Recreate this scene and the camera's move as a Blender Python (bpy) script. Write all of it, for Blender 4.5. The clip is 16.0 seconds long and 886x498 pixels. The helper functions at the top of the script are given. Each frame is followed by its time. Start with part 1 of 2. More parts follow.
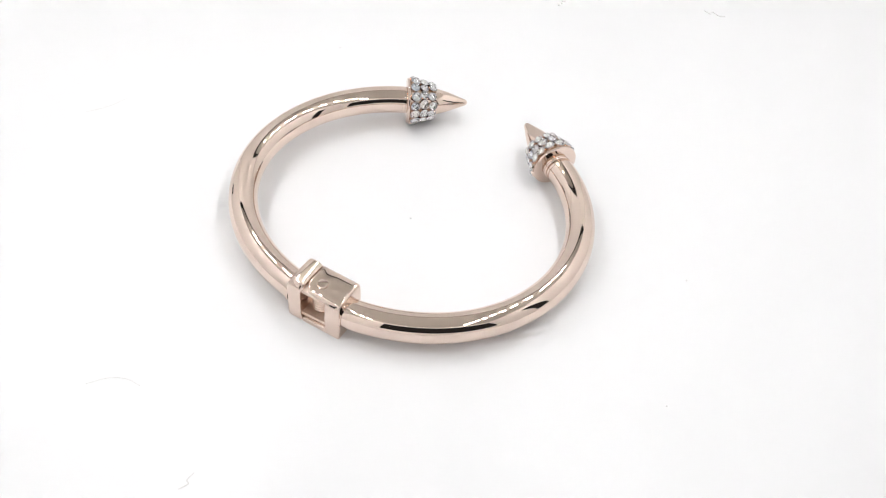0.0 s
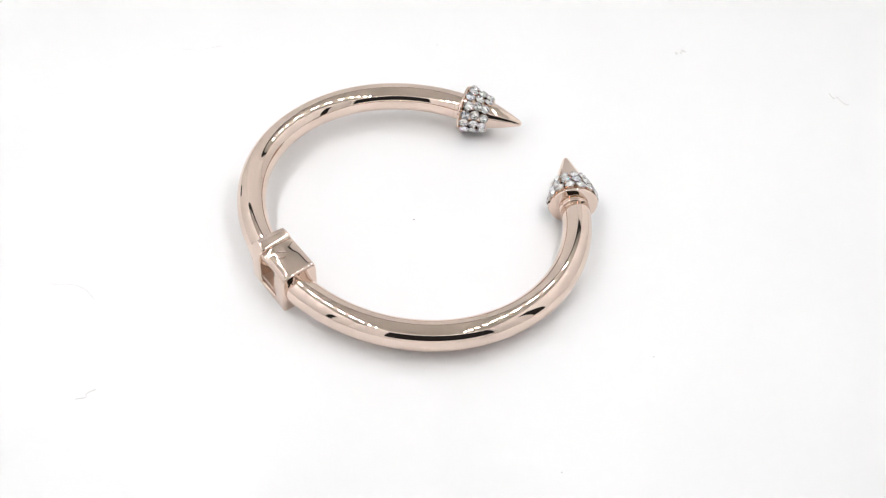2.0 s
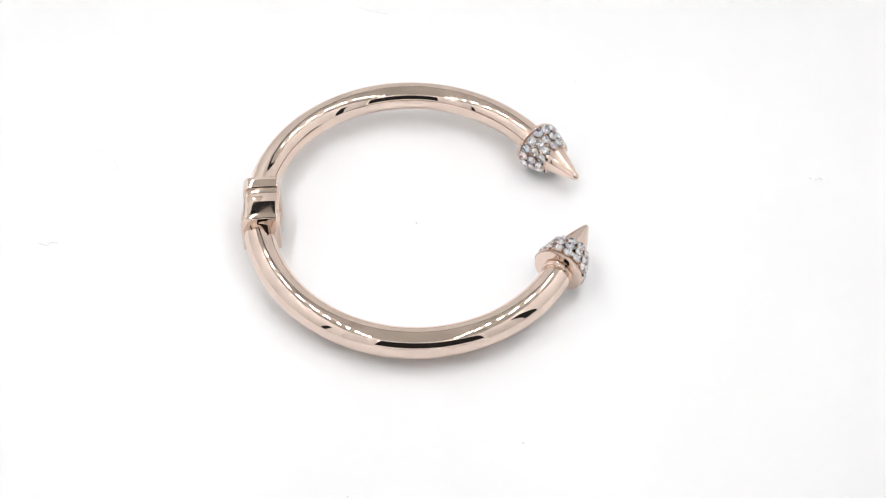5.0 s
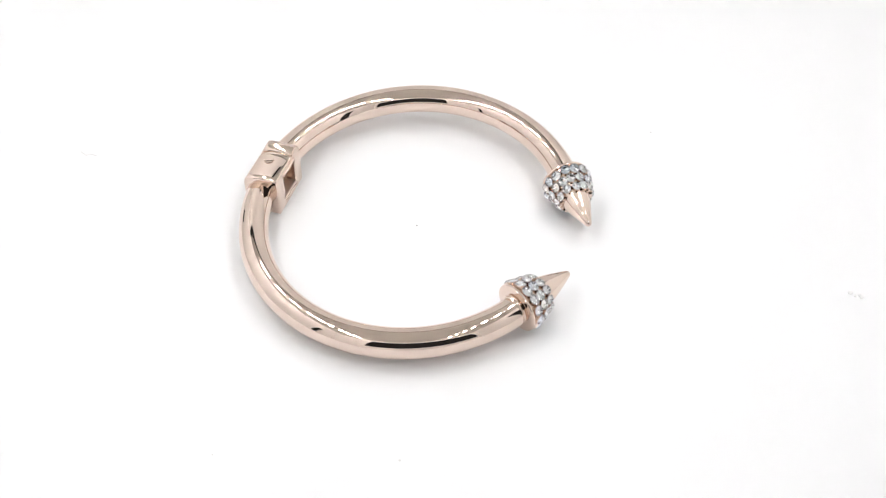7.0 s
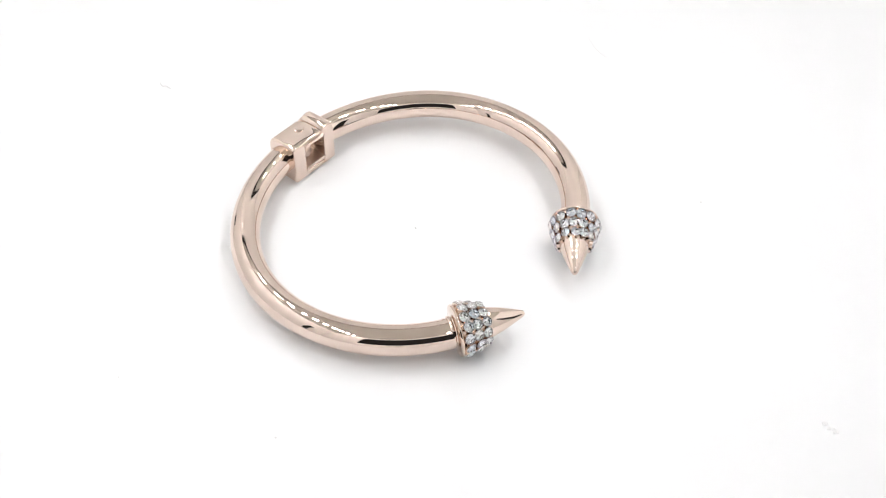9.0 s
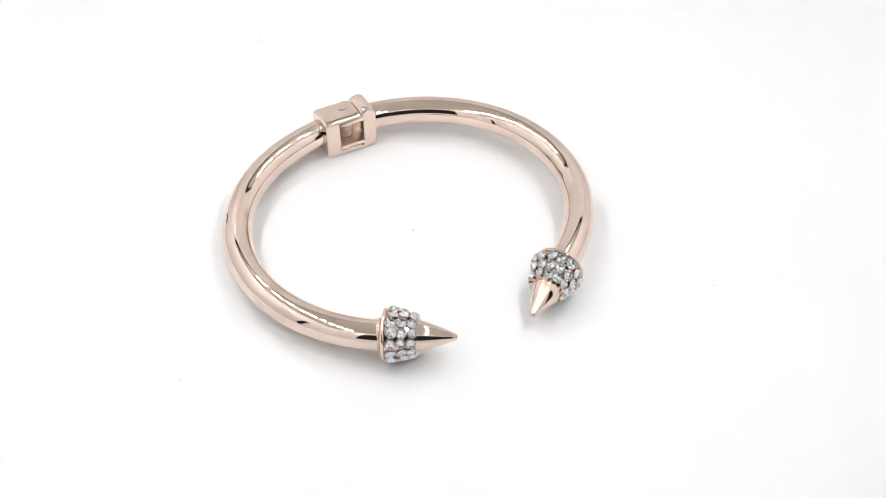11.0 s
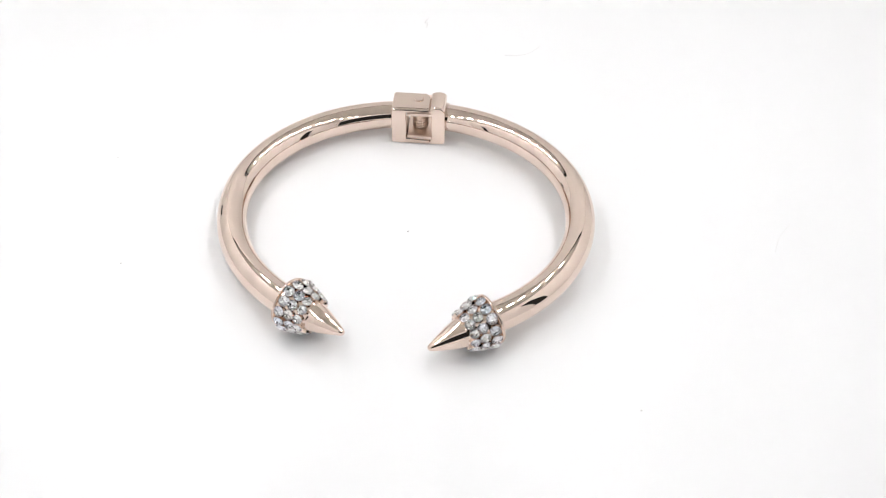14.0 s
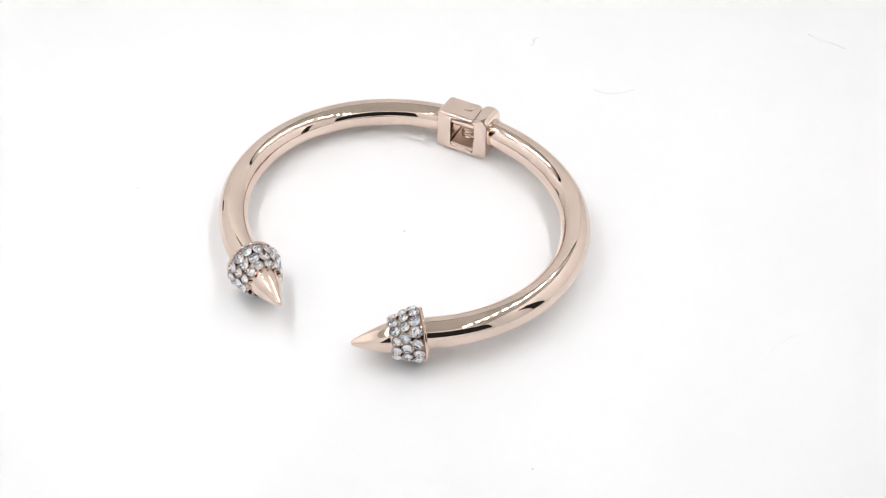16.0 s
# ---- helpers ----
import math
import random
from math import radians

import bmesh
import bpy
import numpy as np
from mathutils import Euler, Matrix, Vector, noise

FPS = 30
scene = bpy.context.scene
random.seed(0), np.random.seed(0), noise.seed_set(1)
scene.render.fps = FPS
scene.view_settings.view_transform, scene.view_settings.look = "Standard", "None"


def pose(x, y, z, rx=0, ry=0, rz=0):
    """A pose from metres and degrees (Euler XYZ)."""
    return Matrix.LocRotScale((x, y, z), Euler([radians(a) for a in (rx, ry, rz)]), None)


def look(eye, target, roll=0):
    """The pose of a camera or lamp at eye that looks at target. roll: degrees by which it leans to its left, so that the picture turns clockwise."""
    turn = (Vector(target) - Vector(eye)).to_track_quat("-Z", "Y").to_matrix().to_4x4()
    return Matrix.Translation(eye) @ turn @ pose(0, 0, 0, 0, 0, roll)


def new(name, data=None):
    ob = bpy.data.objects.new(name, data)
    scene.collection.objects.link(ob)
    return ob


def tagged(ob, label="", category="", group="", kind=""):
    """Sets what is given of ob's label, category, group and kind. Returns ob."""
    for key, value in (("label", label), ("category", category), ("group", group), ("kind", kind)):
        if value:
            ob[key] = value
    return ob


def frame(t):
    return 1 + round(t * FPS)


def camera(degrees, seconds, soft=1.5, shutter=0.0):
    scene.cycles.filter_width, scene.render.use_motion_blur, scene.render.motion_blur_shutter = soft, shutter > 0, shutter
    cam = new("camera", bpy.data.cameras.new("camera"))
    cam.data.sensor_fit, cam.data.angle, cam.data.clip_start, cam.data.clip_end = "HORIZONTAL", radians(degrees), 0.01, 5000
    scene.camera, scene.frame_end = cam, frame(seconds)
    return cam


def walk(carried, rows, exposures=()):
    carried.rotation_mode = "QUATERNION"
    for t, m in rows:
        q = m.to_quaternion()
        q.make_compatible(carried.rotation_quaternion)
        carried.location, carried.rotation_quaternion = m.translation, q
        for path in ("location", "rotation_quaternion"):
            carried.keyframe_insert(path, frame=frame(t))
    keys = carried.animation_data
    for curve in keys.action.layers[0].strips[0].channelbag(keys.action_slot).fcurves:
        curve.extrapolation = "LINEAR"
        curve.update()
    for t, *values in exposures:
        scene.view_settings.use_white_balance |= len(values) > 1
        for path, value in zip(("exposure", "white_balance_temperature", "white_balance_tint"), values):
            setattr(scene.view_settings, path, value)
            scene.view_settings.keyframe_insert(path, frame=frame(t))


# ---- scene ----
# Lengths of the small things are written in millimetres and multiplied by MM.
MM = 0.001

# camera: it stands still
cam = camera(42.04, 16.0, soft=1.1)
EYE = (0.0, -0.1558, 0.1534)
PAN, TILT, ROLL = radians(2.58), radians(45.71), 2.76
AIM = (EYE[0] + math.sin(PAN) * math.cos(TILT), EYE[1] + math.cos(PAN) * math.cos(TILT), EYE[2] - math.sin(TILT))
VIEW = look(EYE, AIM, ROLL)
walk(cam, [(0.0, VIEW), (16.0, VIEW)], exposures=[(0.0, -0.07), (4.0, -0.05), (8.5, 0.0), (12.5, -0.03), (16.0, -0.06)])

# turn of the table, degrees at seconds
TURN = [(0, 0), (0.5, -5.44), (1, -10.86), (1.5, -16.26), (2, -21.64), (2.5, -27.02), (3, -32.41), (3.5, -37.82), (4, -43.25),
        (4.5, -48.69), (5, -54.13), (5.5, -59.58), (6, -65.04), (6.5, -70.50), (7, -75.97), (7.5, -81.46), (8, -86.96),
        (8.5, -92.47), (9, -97.98), (9.5, -103.49), (10, -109.0), (10.5, -114.51), (11, -120.03), (11.5, -125.54), (12, -131.06),
        (12.5, -136.57), (13, -142.08), (13.5, -147.59), (14, -153.10), (14.5, -158.62), (15, -164.07), (15.5, -169.52), (16, -174.96)]

# light: a dim room round a light box whose two LED strips light the table
LED_POWER = 142.0
world = bpy.data.worlds.new("room")
scene.world = world
world.use_nodes = True
world.node_tree.nodes["Background"].inputs[0].default_value = (0.62, 0.62, 0.64, 1)
world.node_tree.nodes["Background"].inputs[1].default_value = 0.04


# ---- materials ----
def material(name, colour, rough=0.5, metal=0.0, scale=40.0, vary=0.04, rough_vary=0.05, bump=0.0, bump_scale=400.0, ior=1.5, random=0.0):
    m = bpy.data.materials.new(name)
    m.use_nodes = True
    nt = m.node_tree
    b = nt.nodes["Principled BSDF"]
    b.inputs["Metallic"].default_value = metal
    b.inputs["IOR"].default_value = ior
    co = nt.nodes.new("ShaderNodeTexCoord")
    n1 = nt.nodes.new("ShaderNodeTexNoise")
    n1.inputs["Scale"].default_value = scale
    n1.inputs["Detail"].default_value = 6
    nt.links.new(co.outputs["Object"], n1.inputs["Vector"])
    ramp = nt.nodes.new("ShaderNodeMapRange")
    ramp.inputs["To Min"].default_value = 1 - vary
    ramp.inputs["To Max"].default_value = 1 + vary
    nt.links.new(n1.outputs["Fac"], ramp.inputs["Value"])
    mix = nt.nodes.new("ShaderNodeVectorMath")
    mix.operation = "SCALE"
    mix.inputs[0].default_value = colour
    nt.links.new(ramp.outputs["Result"], mix.inputs["Scale"])
    last = mix.outputs["Vector"]
    if random:
        info = nt.nodes.new("ShaderNodeObjectInfo")
        r2 = nt.nodes.new("ShaderNodeMapRange")
        r2.inputs["To Min"].default_value = 1 - random
        nt.links.new(info.outputs["Random"], r2.inputs["Value"])
        m2 = nt.nodes.new("ShaderNodeVectorMath")
        m2.operation = "SCALE"
        nt.links.new(last, m2.inputs[0])
        nt.links.new(r2.outputs["Result"], m2.inputs["Scale"])
        last = m2.outputs["Vector"]
    nt.links.new(last, b.inputs["Base Color"])
    n2 = nt.nodes.new("ShaderNodeTexNoise")
    n2.inputs["Scale"].default_value = bump_scale
    n2.inputs["Detail"].default_value = 4
    nt.links.new(co.outputs["Object"], n2.inputs["Vector"])
    r3 = nt.nodes.new("ShaderNodeMapRange")
    r3.inputs["To Min"].default_value = max(rough - rough_vary, 0.01)
    r3.inputs["To Max"].default_value = rough + rough_vary
    nt.links.new(n2.outputs["Fac"], r3.inputs["Value"])
    nt.links.new(r3.outputs["Result"], b.inputs["Roughness"])
    if bump:
        bn = nt.nodes.new("ShaderNodeBump")
        bn.inputs["Strength"].default_value = 1.0
        bn.inputs["Distance"].default_value = bump
        nt.links.new(n2.outputs["Fac"], bn.inputs["Height"])
        nt.links.new(bn.outputs["Normal"], b.inputs["Normal"])
    return m


def glow(name, colour, power):
    m = bpy.data.materials.new(name)
    m.use_nodes = True
    b = m.node_tree.nodes["Principled BSDF"]
    b.inputs["Base Color"].default_value = (0.8, 0.8, 0.7, 1)
    b.inputs["Emission Color"].default_value = (*colour, 1)
    b.inputs["Emission Strength"].default_value = power
    return m


def crystal_glass():
    m = bpy.data.materials.new("cut_glass")
    m.use_nodes = True
    b = m.node_tree.nodes["Principled BSDF"]
    b.inputs["Base Color"].default_value = (1.0, 1.0, 1.0, 1)
    b.inputs["Roughness"].default_value = 0.01
    b.inputs["IOR"].default_value = 1.65
    b.inputs["Transmission Weight"].default_value = 1.0
    b.inputs["Thin Film Thickness"].default_value = 360.0
    b.inputs["Thin Film IOR"].default_value = 1.38
    return m


ROSE_GOLD = material("rose_gold_plating", (0.79, 0.65, 0.565), 0.035, 1.0, 60, 0.02, 0.012, 0.000001, 420)
CAST_GOLD = material("satin_rose_gold_casting", (0.79, 0.65, 0.565), 0.34, 1.0, 60, 0.04, 0.06, 0.000004, 900)
TABLE_WHITE = material("white_gloss_acrylic", (0.832, 0.829, 0.836), 0.42, 0.0, 25, 0.010, 0.05)
TENT_WHITE = material("white_matt_plastic_sheet", (0.86, 0.856, 0.843), 0.30, 0.0, 14, 0.03, 0.06, 0.00005, 300)
BACK_WHITE = material("white_matt_backdrop_sheet", (0.68, 0.675, 0.665), 0.6, 0.0, 14, 0.03, 0.08, 0.00005, 300)
LED_WHITE = glow("lit_led", (0.99, 0.985, 1.0), LED_POWER)
# the ceiling gets only bounced light; that dimness is put into its grey
CEILING_SHADED = material("shaded_white_fabric", (0.64, 0.64, 0.605), 0.8, 0.0, 14, 0.04, 0.08, 0.00005, 600)
RAIL_WHITE = material("grey_aluminium_strip", (0.40, 0.40, 0.39), 0.5)
GLASS = crystal_glass()
FOIL = material("silver_foil_backing", (0.98, 0.98, 0.995), 0.08, 1.0, 900, 0.02, 0.03, random=0.06)

# rainbow sparkle of the stones put into the foil colour: cool, clear, warm
nodes, links = FOIL.node_tree.nodes, FOIL.node_tree.links
shader = nodes["Principled BSDF"]
before = shader.inputs["Base Color"].links[0].from_socket
chance = nodes.new("ShaderNodeObjectInfo")
tint = nodes.new("ShaderNodeValToRGB")
tint.color_ramp.elements[0].color = (0.90, 0.95, 1.0, 1)
tint.color_ramp.elements[1].color = (1.0, 0.97, 0.92, 1)
tint.color_ramp.elements.new(0.35).color = (1.0, 1.0, 1.0, 1)
tint.color_ramp.elements.new(0.75).color = (0.97, 1.0, 0.98, 1)
both = nodes.new("ShaderNodeVectorMath")
both.operation = "MULTIPLY"
links.new(chance.outputs["Random"], tint.inputs["Fac"])
links.new(before, both.inputs[0])
links.new(tint.outputs["Color"], both.inputs[1])
links.new(both.outputs["Vector"], shader.inputs["Base Color"])
SEAT = material("darkened_setting_metal", (0.45, 0.43, 0.43), 0.3, 1.0, 900, 0.2)
LINT = material("grey_lint", (0.70, 0.68, 0.68), 0.9, 0.0, 3000, 0.3)
LINT_DARK = material("dark_grit", (0.45, 0.44, 0.44), 0.8, 0.0, 3000, 0.2)
LINT_PALE = material("pale_lint", (0.82, 0.81, 0.81), 0.9, 0.0, 3000, 0.2)


# ---- mesh helpers ----
def mesh_object(name, bm, mats, parent=None, label="", smooth=False):
    me = bpy.data.meshes.new(name)
    bmesh.ops.recalc_face_normals(bm, faces=bm.faces)
    bm.to_mesh(me)
    bm.free()
    for m in mats if isinstance(mats, (list, tuple)) else [mats]:
        me.materials.append(m)
    if smooth:
        for p in me.polygons:
            p.use_smooth = True
    ob = new(name, me)
    ob.parent = parent
    if label:
        tagged(ob, label)
    return ob


def part(name, bm, material, parent, label="", smooth=False):
    return mesh_object(name, bm, material, parent, label, smooth)


def add_box(bm, x0, x1, y0, y1, z0, z1):
    m = Matrix.Translation(((x0 + x1) / 2, (y0 + y1) / 2, (z0 + z1) / 2)) @ Matrix.Diagonal((x1 - x0, y1 - y0, z1 - z0, 1))
    return bmesh.ops.create_cube(bm, size=1, matrix=m)["verts"]


def extruded(bm, outline, y0, y1, bevel=0.0):
    """A side outline of (x, z) in mm, drawn out across y, with rounded edges."""
    a = [bm.verts.new((x * MM, y0 * MM, z * MM)) for x, z in outline]
    b = [bm.verts.new((x * MM, y1 * MM, z * MM)) for x, z in outline]
    faces = [bm.faces.new(a), bm.faces.new(b[::-1])]
    n = len(outline)
    for i in range(n):
        faces.append(bm.faces.new((a[i], b[i], b[(i + 1) % n], a[(i + 1) % n])))
    bmesh.ops.recalc_face_normals(bm, faces=faces)
    if bevel:
        edges = {e for f in faces for e in f.edges}
        sharp = [e for e in edges if len(e.link_faces) == 2 and e.calc_face_angle(0) > 0.5]
        bmesh.ops.bevel(bm, geom=sharp, offset=bevel * MM, segments=3, profile=0.5, affect="EDGES", clamp_overlap=True)


def cut_across(bm, axis, places):
    """Lays rows of edges through a mesh at the given millimetres along an axis."""
    for p in places:
        co, no = [0, 0, 0], [0, 0, 0]
        co[axis], no[axis] = p * MM, 1
        bmesh.ops.bisect_plane(bm, geom=bm.verts[:] + bm.edges[:] + bm.faces[:], plane_co=co, plane_no=no, dist=1e-7)


def rounded_shoulders(bm, crown=0.0, nose=0.0, drop=0.0, lean=0.0):
    """Draws the upper part of a hinge half in, more on the outer side of the ring; crowns its top and rounds the outer corner of its lug."""
    cut_across(bm, 2, (2.2, 3.0, 3.7))
    cut_across(bm, 1, (-31.0, -30.4, -29.7, -29.0, -28.2, -27.4, -26.6, -25.8, -25.1))
    cut_across(bm, 0, (-4.4, -3.6, -2.9, -1.2, -0.4, 0.6, 1.6, 2.6, 3.6, 4.6))
    for v in bm.verts:
        x, y, z = (c / MM for c in v.co)
        t = min(max((z - 2.2) / 2.3, 0.0), 1.0) ** 1.6
        side = (y + 28.1) / 3.4
        high = min(max((z - 3.0) / 1.0, 0.0), 1.0)
        if high > 0:
            v.co.z += high * (crown * (1 - side * side) - drop * abs(side) ** 5 + lean * side) * MM
        v.co.y += t * (-0.85 * side if side < 0 else -0.30 * side) * MM
        if nose and z > 3.1:
            out = min(max((-28.8 - y) / 2.7, 0.0), 1.0) ** 2
            v.co.x += nose * out * min(max((2.2 - x) / 4.1, 0.0), 1.0) * MM


def revolved(bm, profile, m, sides=64):
    """A profile of (along, radius) in mm turned round the x axis, then moved by m."""
    rings = []
    for s, r in profile:
        if r < 1e-6:
            rings.append([bm.verts.new(m @ Vector((s * MM, 0, 0)))])
        else:
            rings.append([bm.verts.new(m @ Vector((s * MM, r * MM * math.cos(k * math.tau / sides), r * MM * math.sin(k * math.tau / sides)))) for k in range(sides)])
    for p, q in zip(rings, rings[1:]):
        for k in range(sides):
            j = (k + 1) % sides
            ring = [p[k % len(p)], q[k % len(q)], q[j % len(q)], p[j % len(p)]]
            ring = list(dict.fromkeys(ring))
            if len(ring) > 2:
                bm.faces.new(ring)
    for end in (rings[0], rings[-1]):
        if len(end) > 2:
            bm.faces.new(end)


def swept(bm, centres, radius, sides=40, closed_ends=True):
    """A round bar along a list of points in metres."""
    rings = []
    n = len(centres)
    up = Vector((0, 0, 1))
    for i, c in enumerate(centres):
        d = (centres[min(i + 1, n - 1)] - centres[max(i - 1, 0)]).normalized()
        side = d.cross(up).normalized()
        top = side.cross(d)
        rings.append([bm.verts.new(c + radius * (side * math.cos(k * math.tau / sides) + top * math.sin(k * math.tau / sides))) for k in range(sides)])
    for p, q in zip(rings, rings[1:]):
        for k in range(sides):
            j = (k + 1) % sides
            bm.faces.new((p[k], q[k], q[j], p[j]))
    if closed_ends:
        bm.faces.new(rings[0])
        bm.faces.new(rings[-1][::-1])


def smooth_by_angle(ob, degrees):
    me = ob.data
    for p in me.polygons:
        p.use_smooth = True
    bm = bmesh.new()
    bm.from_mesh(me)
    for e in bm.edges:
        e.smooth = not (len(e.link_faces) == 2 and e.calc_face_angle(0) > radians(degrees))
    bm.to_mesh(me)
    bm.free()
    return ob


# ---- the light box: floor, walls with the front opening, ceiling ----
X0, X1, Y0, Y1, TOP, FLOOR = -0.170, 0.170, -0.200, 0.200, 0.245, -0.010
THICK = 0.004


def setting(name, boxes, mat):
    bm = bmesh.new()
    for b in boxes:
        add_box(bm, *b)
    return tagged(mesh_object(name, bm, mat), kind="structure")


setting("floor", [(X0 - THICK, X1 + THICK, Y0 - THICK, Y1 + THICK, FLOOR - THICK, FLOOR)], TENT_WHITE)
setting("ceiling", [(X0 - THICK, X1 + THICK, Y0 - THICK, Y1 + THICK, TOP, TOP + THICK)], CEILING_SHADED)
setting("wall_back", [(X0, X1, Y1, Y1 + THICK, FLOOR, TOP - 0.017)], BACK_WHITE)
# a gap between the folded sheets of each side; low in the left one an unseen opening, added for a dark reflection on
# the bar
setting("wall_left", [(X0 - THICK, X0, Y0 - THICK, -0.154, FLOOR, TOP), (X0 - THICK, X0, -0.136, 0.110, FLOOR, TOP), (X0 - THICK, X0, 0.136, Y1 + THICK, FLOOR, TOP),
                      (X0 - THICK, X0, 0.110, 0.136, FLOOR, 0.010), (X0 - THICK, X0, 0.110, 0.136, 0.036, TOP),
                      (X0 - THICK, X0, -0.154, -0.136, 0.130, TOP), (X0 - THICK, X0, -0.154, -0.136, FLOOR, 0.010)], TENT_WHITE)
setting("wall_right", [(X1, X1 + THICK, Y0 - THICK, -0.096, FLOOR, TOP), (X1, X1 + THICK, -0.066, Y1 + THICK, FLOOR, TOP),
                       (X1, X1 + THICK, -0.096, -0.066, 0.170, TOP), (X1, X1 + THICK, -0.096, -0.066, FLOOR, 0.010)], TENT_WHITE)
OPEN_L, OPEN_R, OPEN_B, OPEN_T = -0.078, 0.160, 0.040, 0.200
setting("wall_front", [(X0, OPEN_L, Y0 - THICK, Y0, FLOOR, TOP), (OPEN_R, X1, Y0 - THICK, Y0, FLOOR, TOP),
                       (OPEN_L, OPEN_R, Y0 - THICK, Y0, FLOOR, OPEN_B), (OPEN_L, OPEN_R, Y0 - THICK, Y0, OPEN_T, TOP)], TENT_WHITE)


# ---- LED strips under the ceiling ----
def led_strip(x):
    bm = bmesh.new()
    add_box(bm, -0.009, 0.009, -0.17, 0.17, -0.0016, 0.0)
    strip = new("led_strip")
    strip.location = (x, 0.0, TOP)
    tagged(strip, "narrow grey LED light strip with a row of lit diodes", "light strip", "LED strips of the light box")
    part("carrier", bm, RAIL_WHITE, strip)
    chip = None
    for i in range(19):
        if chip is None:
            bm = bmesh.new()
            add_box(bm, -0.0036, 0.0036, -0.0027, 0.0027, -0.0006, 0.0004)
            bmesh.ops.bevel(bm, geom=bm.edges[:], offset=0.0004, segments=1, affect="EDGES")
            chip = ob = part("diode", bm, LED_WHITE, strip, "lit white diode")
        else:
            ob = new("diode", chip.data)
            ob.parent = strip
            tagged(ob, "lit white diode")
        ob.location = (0.0036 * (-1) ** i, -0.16 + 0.33 * i / 18, -0.0016)
    return strip


led_strip(0.088)
led_strip(-0.105)


# ---- turntable with dust ----
def turntable():
    table = new("turntable")
    tagged(table, "white glossy round display turntable with a few specks of lint", "turntable")
    bm = bmesh.new()
    m = Matrix.Rotation(radians(-90), 4, "Y")
    revolved(bm, [(-10, 0), (-10, 149), (-9.5, 150), (-0.8, 150), (-0.2, 149.7), (0, 149), (0, 0)], m, 160)
    smooth_by_angle(part("plate", bm, TABLE_WHITE, table), 40)

    def speck(x, y, size, mat=LINT):
        bm = bmesh.new()
        bmesh.ops.create_icosphere(bm, subdivisions=2, radius=size * MM)
        for v in bm.verts:
            v.co *= 1 + 0.5 * noise.noise(v.co * 2500 + Vector((x, y, 0)))
            v.co.z *= 0.4
        ob = part("dust_speck", bm, mat, table, "tiny grey dust speck", True)
        ob.location = (x * MM, y * MM, 0.1 * size * MM)

    def fibre(points, width, mat=LINT_PALE):
        bm = bmesh.new()
        p = [Vector((x, y, 0)) for x, y in points]
        path = []
        for i in range(len(p) - 1):
            a, b, c, d = p[max(i - 1, 0)], p[i], p[i + 1], p[min(i + 2, len(p) - 1)]
            for k in range(8):
                t = k / 8
                path.append((0.5 * (2 * b + (c - a) * t + (2 * a - 5 * b + 4 * c - d) * t * t + (3 * b - a - 3 * c + d) * t ** 3)))
        path.append(p[-1])
        mid = sum(path, Vector()) / len(path)
        swept(bm, [(q - mid) * MM for q in path], 0.7 * width * MM, 6)
        ob = part("lint_fibre", bm, mat, table, "fine pale lint fibre", True)
        ob.location = (mid.x * MM, mid.y * MM, 0.15 * width * MM)

    speck(0.68, 1.74, 0.17, LINT_DARK)
    speck(51.2, -13.4, 0.20)
    speck(43.4, -41.8, 0.16)
    speck(-15.5, 55.8, 0.20)
    speck(35.0, 74.6, 0.40, LINT_PALE)
    speck(36.3, 76.2, 0.55, LINT_PALE)
    speck(35.9, 75.2, 0.35, LINT_PALE)
    fibre([(69.2, 73.6), (70.2, 72.4), (71.2, 72.9), (72.4, 71.4), (73.8, 71.2)], 0.22)
    speck(70.4, 72.4, 0.35, LINT_PALE)
    speck(47.7, 116.5, 0.5, LINT_PALE)
    fibre([(46.4, 116.9), (47.6, 116.0), (49.0, 117.2), (50.6, 116.6)], 0.16)
    speck(53.4, 116.0, 0.35, LINT_PALE)
    fibre([(-52.5, -38.6), (-49.0, -37.3), (-46.0, -37.5), (-43.5, -38.9)], 0.13)
    fibre([(-32.4, -55.6), (-33.3, -56.9), (-33.0, -57.6), (-34.4, -58.6)], 0.14, LINT)
    fibre([(-59.2, 36.4), (-62.5, 33.6), (-66.8, 31.6)], 0.10)
    fibre([(-97.4, -56.6), (-99.0, -54.5), (-101.5, -53.0), (-104.2, -50.6)], 0.16)
    return table


# ---- bracelet ----
MEAN, OVAL, BAR = 30.5, 0.057, 2.72  # mean radius, ovalness and bar radius, mm


def on_ring(deg):
    a = radians(deg)
    r = MEAN * (1 + OVAL * math.cos(2 * a)) * MM
    # the bars spread a little and sag towards their ends
    far = max(0.0, (abs((deg + 270) % 360 - 180) - 90) / 55)
    side = math.cos(a) > 0
    r += (0.55 if side else 0.45) * far * far * MM
    return Vector((r * math.cos(a), r * math.sin(a), -(0.0 if side else 0.25) * far * far * MM))


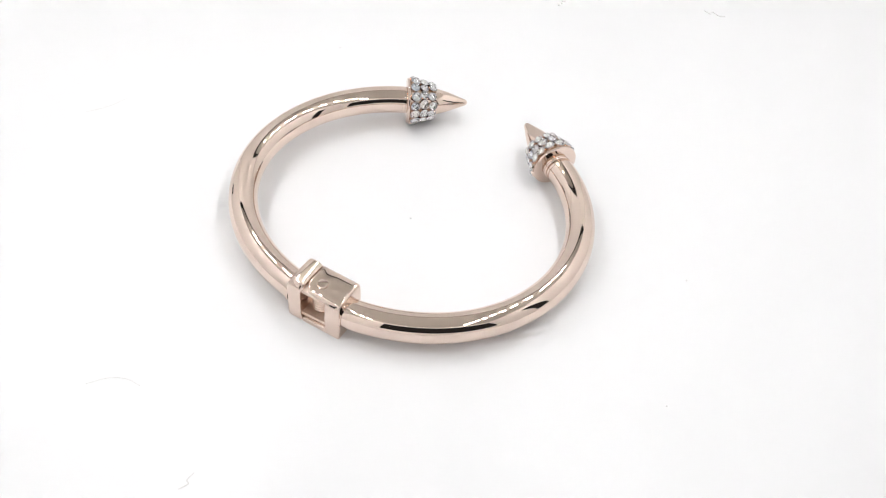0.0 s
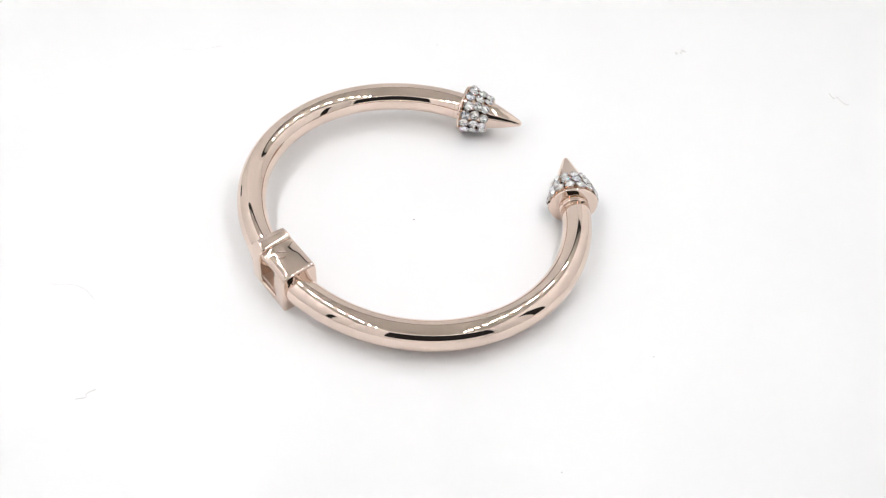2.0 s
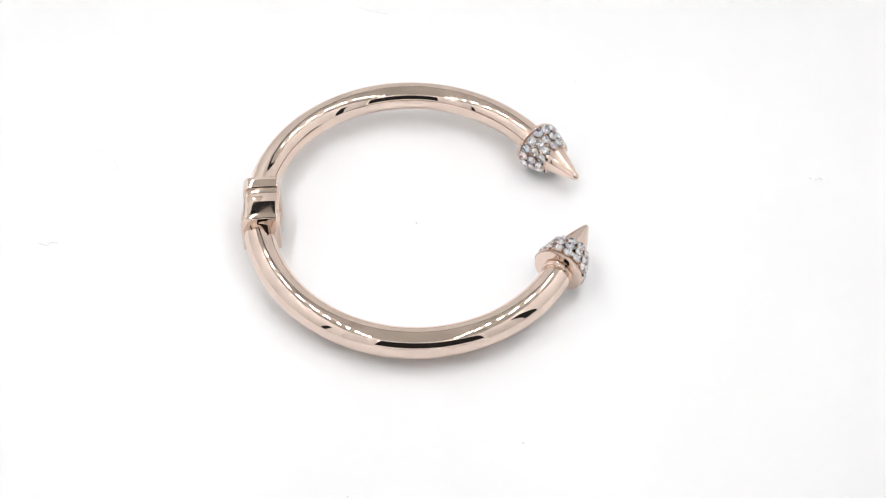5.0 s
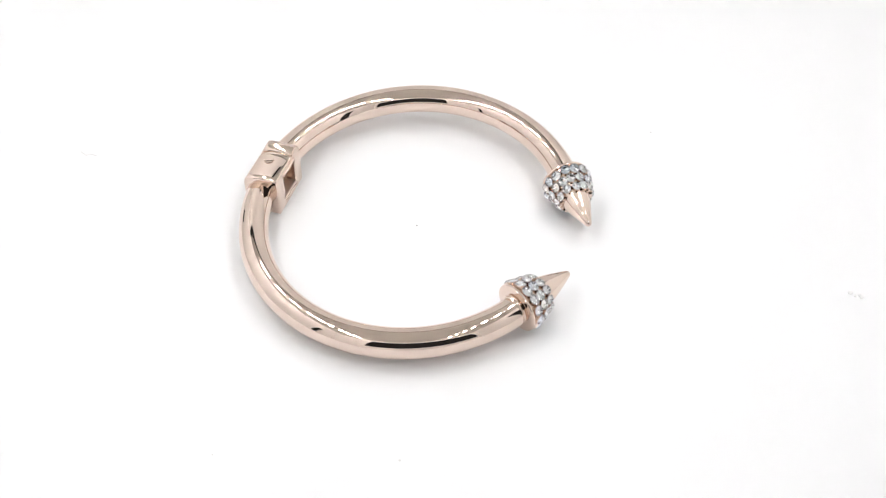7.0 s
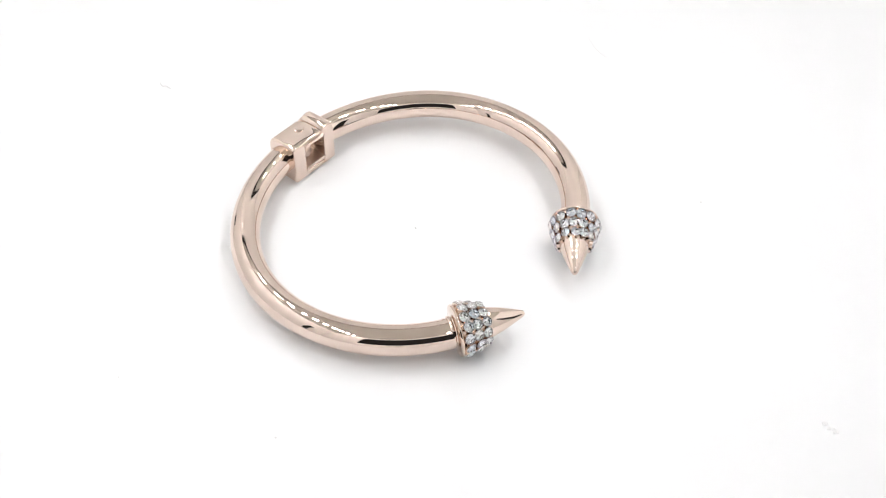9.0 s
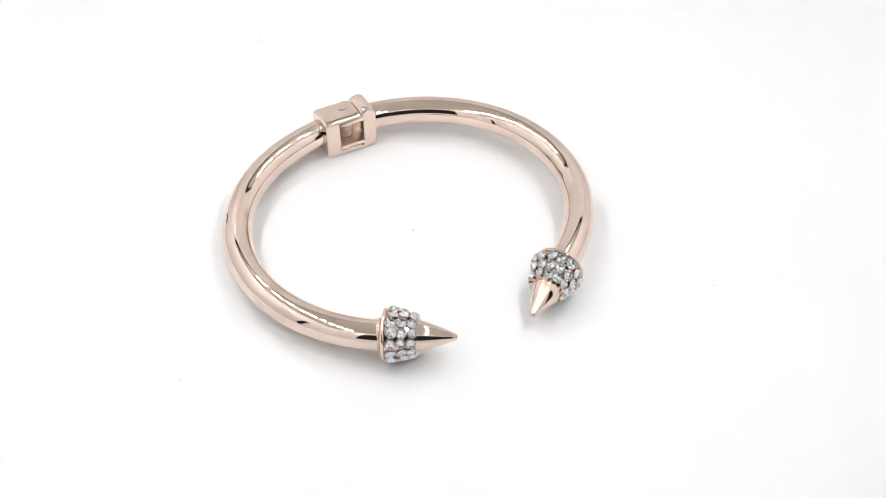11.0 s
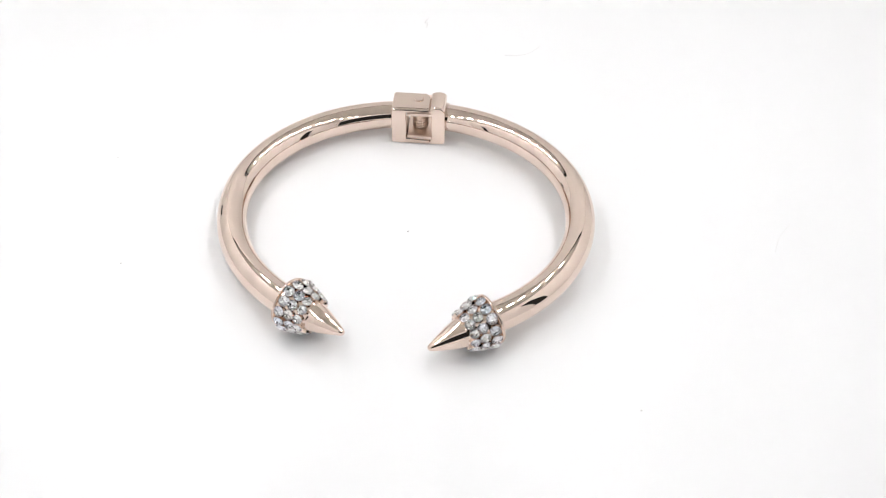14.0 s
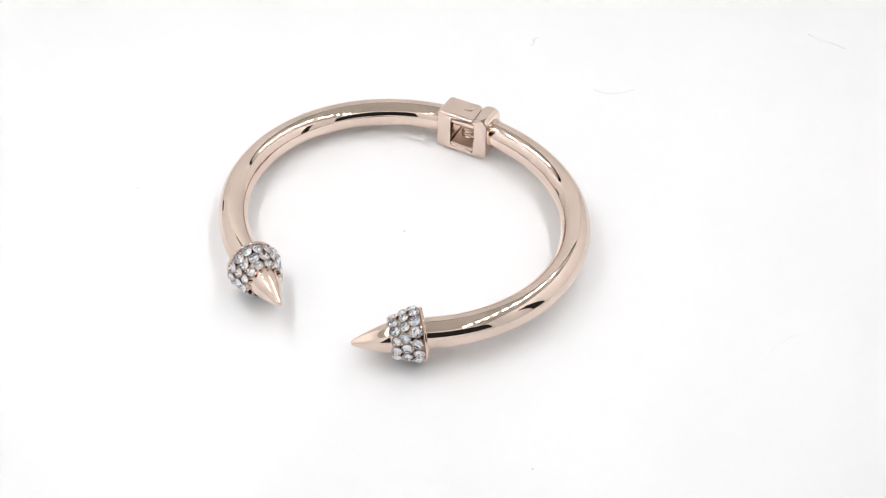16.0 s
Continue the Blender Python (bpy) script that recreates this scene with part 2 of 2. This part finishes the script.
def crystal_mesh():
    """A round cut stone: foil behind, glass crown in front, in a dark seat. Radius 1, axis z."""
    bm = bmesh.new()
    n = 16
    girdle = [bm.verts.new((math.cos(k * math.tau / n), math.sin(k * math.tau / n), 0.0)) for k in range(n)]
    mid = [bm.verts.new((0.80 * math.cos((k + 0.5) * math.tau / 8), 0.80 * math.sin((k + 0.5) * math.tau / 8), 0.30)) for k in range(8)]
    table = [bm.verts.new((0.52 * math.cos(k * math.tau / 8), 0.52 * math.sin(k * math.tau / 8), 0.44)) for k in range(8)]
    tip = bm.verts.new((0, 0, -0.58))
    bm.faces.new(table)
    for k in range(8):
        j = (k + 1) % 8
        g0, g1, g2 = girdle[2 * k], girdle[2 * k + 1], girdle[(2 * k + 2) % n]
        bm.faces.new((table[k], mid[k], table[j]))
        bm.faces.new((mid[k], g0, g1))
        bm.faces.new((mid[k], g1, g2))
        bm.faces.new((table[j], mid[k], g2))
        bm.faces.new((table[j], g2, mid[j]))
    low = [bm.verts.new((0.97 * math.cos(k * math.tau / n), 0.97 * math.sin(k * math.tau / n), -0.06)) for k in range(n)]
    for k in range(n):
        j = (k + 1) % n
        f = bm.faces.new((girdle[k], low[k], low[j], girdle[j]))
        f.material_index = 1
    for k in range(8):
        f = bm.faces.new((low[2 * k], low[2 * k + 1], tip))
        f.material_index = 1
        f = bm.faces.new((low[2 * k + 1], low[(2 * k + 2) % n], tip))
        f.material_index = 1
    bmesh.ops.recalc_face_normals(bm, faces=bm.faces)
    # seat: a low ring round the stone
    inner = [bm.verts.new((1.02 * math.cos(k * math.tau / n), 1.02 * math.sin(k * math.tau / n), 0.02)) for k in range(n)]
    outer = [bm.verts.new((1.09 * math.cos(k * math.tau / n), 1.09 * math.sin(k * math.tau / n), -0.02)) for k in range(n)]
    foot = [bm.verts.new((1.06 * math.cos(k * math.tau / n), 1.06 * math.sin(k * math.tau / n), -0.85)) for k in range(n)]
    for k in range(n):
        j = (k + 1) % n
        for a, b, slot in ((inner, outer, 2), (outer, foot, 3)):
            f = bm.faces.new((a[k], b[k], b[j], a[j]))
            f.material_index = slot
    me = bpy.data.meshes.new("crystal")
    bm.to_mesh(me)
    bm.free()
    for m in (GLASS, FOIL, SEAT, ROSE_GOLD):
        me.materials.append(m)
    return me


def spike_head(bracelet, back, tip, stones, seed, neck):
    """A studded cone at a bar's end: back is the middle of its flat rear face, tip the point of its spike, neck the radius of its ridged collar (mm)."""
    back, tip = Vector(back), Vector(tip)
    d = (tip - back)
    length = d.length
    m = Matrix.Translation(back * MM) @ d.to_track_quat("X", "Z").to_matrix().to_4x4()
    bm = bmesh.new()
    cup = [(-1.6, 0), (-1.6, 2.58), (-1.2, 2.60), (-1.12, 2.44), (-0.98, 2.44), (-0.88, 2.74), (-0.72, 2.84), (-0.46, 2.84), (-0.32, 2.70), (-0.2, 2.58), (-0.06, 2.66), (0.0, 2.95),
           (0.02, 4.30), (0.12, 4.52), (0.26, 4.58), (0.46, 4.57), (0.58, 4.48), (0.64, 4.30), (0.72, 4.14), (3.6, 3.44), (6.0, 2.66), (6.15, 2.4), (6.2, 0)]
    revolved(bm, [(a, min(r, neck)) if a < 0 else (a, r) for a, r in cup], m)
    head = smooth_by_angle(part("studded_cup", bm, ROSE_GOLD, bracelet, "polished rose gold cup set with clear crystals"), 35)
    bm = bmesh.new()
    L = length
    spike = [(5.9, 0), (5.9, 2.66), (6.3, 2.62), (6.3 + 0.3 * (L - 6.3), 2.10), (6.3 + 0.6 * (L - 6.3), 1.42), (6.3 + 0.85 * (L - 6.3), 0.80), (L - 0.42, 0.60), (L - 0.18, 0.44), (L - 0.04, 0.20), (L, 0)]
    revolved(bm, spike, m)
    smooth_by_angle(part("spike", bm, ROSE_GOLD, bracelet), 40)
    rng = random.Random(seed)
    for along, rad, count, shift, size in ((1.62, 4.00, 14, 0.0, 0.93), (3.42, 3.52, 13, 0.5, 0.89), (5.06, 3.02, 12, 0.15, 0.85)):
        for k in range(count):
            a = (k + shift + rng.uniform(-0.08, 0.08)) * math.tau / count
            s = along + rng.uniform(-0.15, 0.15)
            r = rad - 0.27 * (s - along)
            slope = math.atan2(0.29, 1)
            n = Vector((math.sin(slope), math.cos(slope) * math.cos(a), math.cos(slope) * math.sin(a)))
            n = (n + Vector((rng.uniform(-0.12, 0.12), rng.uniform(-0.12, 0.12), rng.uniform(-0.12, 0.12)))).normalized()
            p = Vector((s, r * math.cos(a), r * math.sin(a))) + n * 0.45
            q = n.to_track_quat("Z", "Y") @ Euler((0, 0, rng.uniform(0, 1))).to_quaternion()
            ob = new("crystal", stones)
            ob.parent = head
            ob.matrix_basis = m @ Matrix.LocRotScale(p * MM, q, Vector((1, 1, 1)) * size * rng.uniform(0.95, 1.04) * MM)


def bracelet_thing():
    bracelet = new("bracelet")
    tagged(bracelet, "polished rose gold hinged open bangle with crystal-studded spike ends", "bracelet")
    # the two bars
    for start, end in ((-82.0, 53.1), (-98.5, -234.8)):
        bm = bmesh.new()
        swept(bm, [on_ring(start + (end - start) * i / 180) for i in range(181)], BAR * MM, 48)
        smooth_by_angle(part("bar", bm, ROSE_GOLD, bracelet, "round polished rose gold bar"), 50)
    # hinge: a forked housing on one bar, a knuckle with two lugs on the other
    bm = bmesh.new()
    extruded(bm, [(5.65, -4.2), (5.65, 3.92), (5.2, 4.12), (1.5, 4.18), (-0.9, 4.14), (-1.95, 4.26), (-1.93, 3.66), (2.7, 3.36), (2.7, -2.9), (-2.05, -3.2), (-2.05, -4.2)], -31.55, -24.6, 0.34)
    rounded_shoulders(bm, 0.12, 1.1, 0.15, 0.16)
    housing = smooth_by_angle(part("hinge_housing", bm, ROSE_GOLD, bracelet), 40)
    bm = bmesh.new()
    extruded(bm, [(-2.07, -4.15), (-2.07, -3.4), (-2.4, -3.0), (-2.4, 3.1), (-1.97, 3.6), (-1.97, 4.15), (-2.3, 4.48), (-2.9, 4.72), (-3.7, 4.80), (-4.4, 4.66), (-4.9, 4.30), (-5.1, 3.75), (-5.1, -3.75), (-4.7, -4.15)], -31.5, -24.6, 0.26)
    rounded_shoulders(bm, 0.06, 0.0, 0.12, 0.08)
    knuckle = smooth_by_angle(part("hinge_knuckle", bm, ROSE_GOLD, bracelet), 40)
    for outline in ([(-2.45, 2.70), (2.35, 2.72), (2.52, 2.8), (2.52, 3.22), (-2.45, 3.52)], [(-2.45, -2.30), (2.35, -2.20), (2.52, -2.3), (2.52, -2.78), (-2.45, -3.06)]):
        bm = bmesh.new()
        extruded(bm, outline, -31.05, -24.64, 0.10)
        smooth_by_angle(part("hinge_lug", bm, CAST_GOLD, knuckle, "satin rose gold lug of the hinge"), 40)
    bm = bmesh.new()
    m = Matrix.Translation((0.44 * MM, -28.5 * MM, 0)) @ Matrix.Rotation(radians(-90), 4, "Y")
    revolved(bm, [(-4.35, 0), (-4.35, 0.85), (-4.25, 0.95), (4.42, 0.95), (4.47, 0.91), (4.49, 0.80), (4.50, 0)], m, 32)
    smooth_by_angle(part("hinge_pin", bm, ROSE_GOLD, housing), 40)
    bm = bmesh.new()
    turns, n = 7, 196
    swept(bm, [Vector(((0.05 + 1.34 * math.cos(math.tau * turns * i / n)) * MM, (-28.35 + 1.34 * math.sin(math.tau * turns * i / n)) * MM, (-1.98 + 4.45 * i / n) * MM)) for i in range(n + 1)], 0.29 * MM, 10)
    part("hinge_spring", bm, CAST_GOLD, housing, "small coiled metal spring", True)
    # collars where the bars enter the hinge
    for deg, step in ((-80.2, 1.0), (-99.6, -1.0)):
        bm = bmesh.new()
        swept(bm, [on_ring(deg + step * k * 0.25) for k in range(5)], 2.98 * MM, 40)
        smooth_by_angle(part("collar", bm, ROSE_GOLD, bracelet), 40)
    stones = crystal_mesh()
    spike_head(bracelet, (17.6, 24.6, 0.12), (7.1, 31.5, 0.7), stones, 4, 2.84)
    spike_head(bracelet, (-17.25, 24.85, -0.3), (-7.0, 32.15, -0.95), stones, 9, 2.6)
    bm = bmesh.new()
    bmesh.ops.create_icosphere(bm, subdivisions=2, radius=0.14 * MM, matrix=Matrix.Translation((-13.05 * MM, 30.5 * MM, 0.62 * MM)))
    part("tarnish_spot", bm, SEAT, bracelet, "tiny dark pit in the plating", True)
    return bracelet


# where the bracelet lies on the table
LIE = Matrix.Translation((0.68 * MM, 0.93 * MM, 4.70 * MM)) @ Euler((0.023, 0.015, 0.0)).to_matrix().to_4x4() @ pose(0, 0, 0, 0, 0, -32.3)
TABLE = turntable()
BRACELET = bracelet_thing()


def motions():
    walk(TABLE, [(t, pose(0, 0, 0, 0, 0, a)) for t, a in TURN])
    walk(BRACELET, [(t, pose(0, 0, 0, 0, 0, a) @ LIE) for t, a in TURN])


motions()
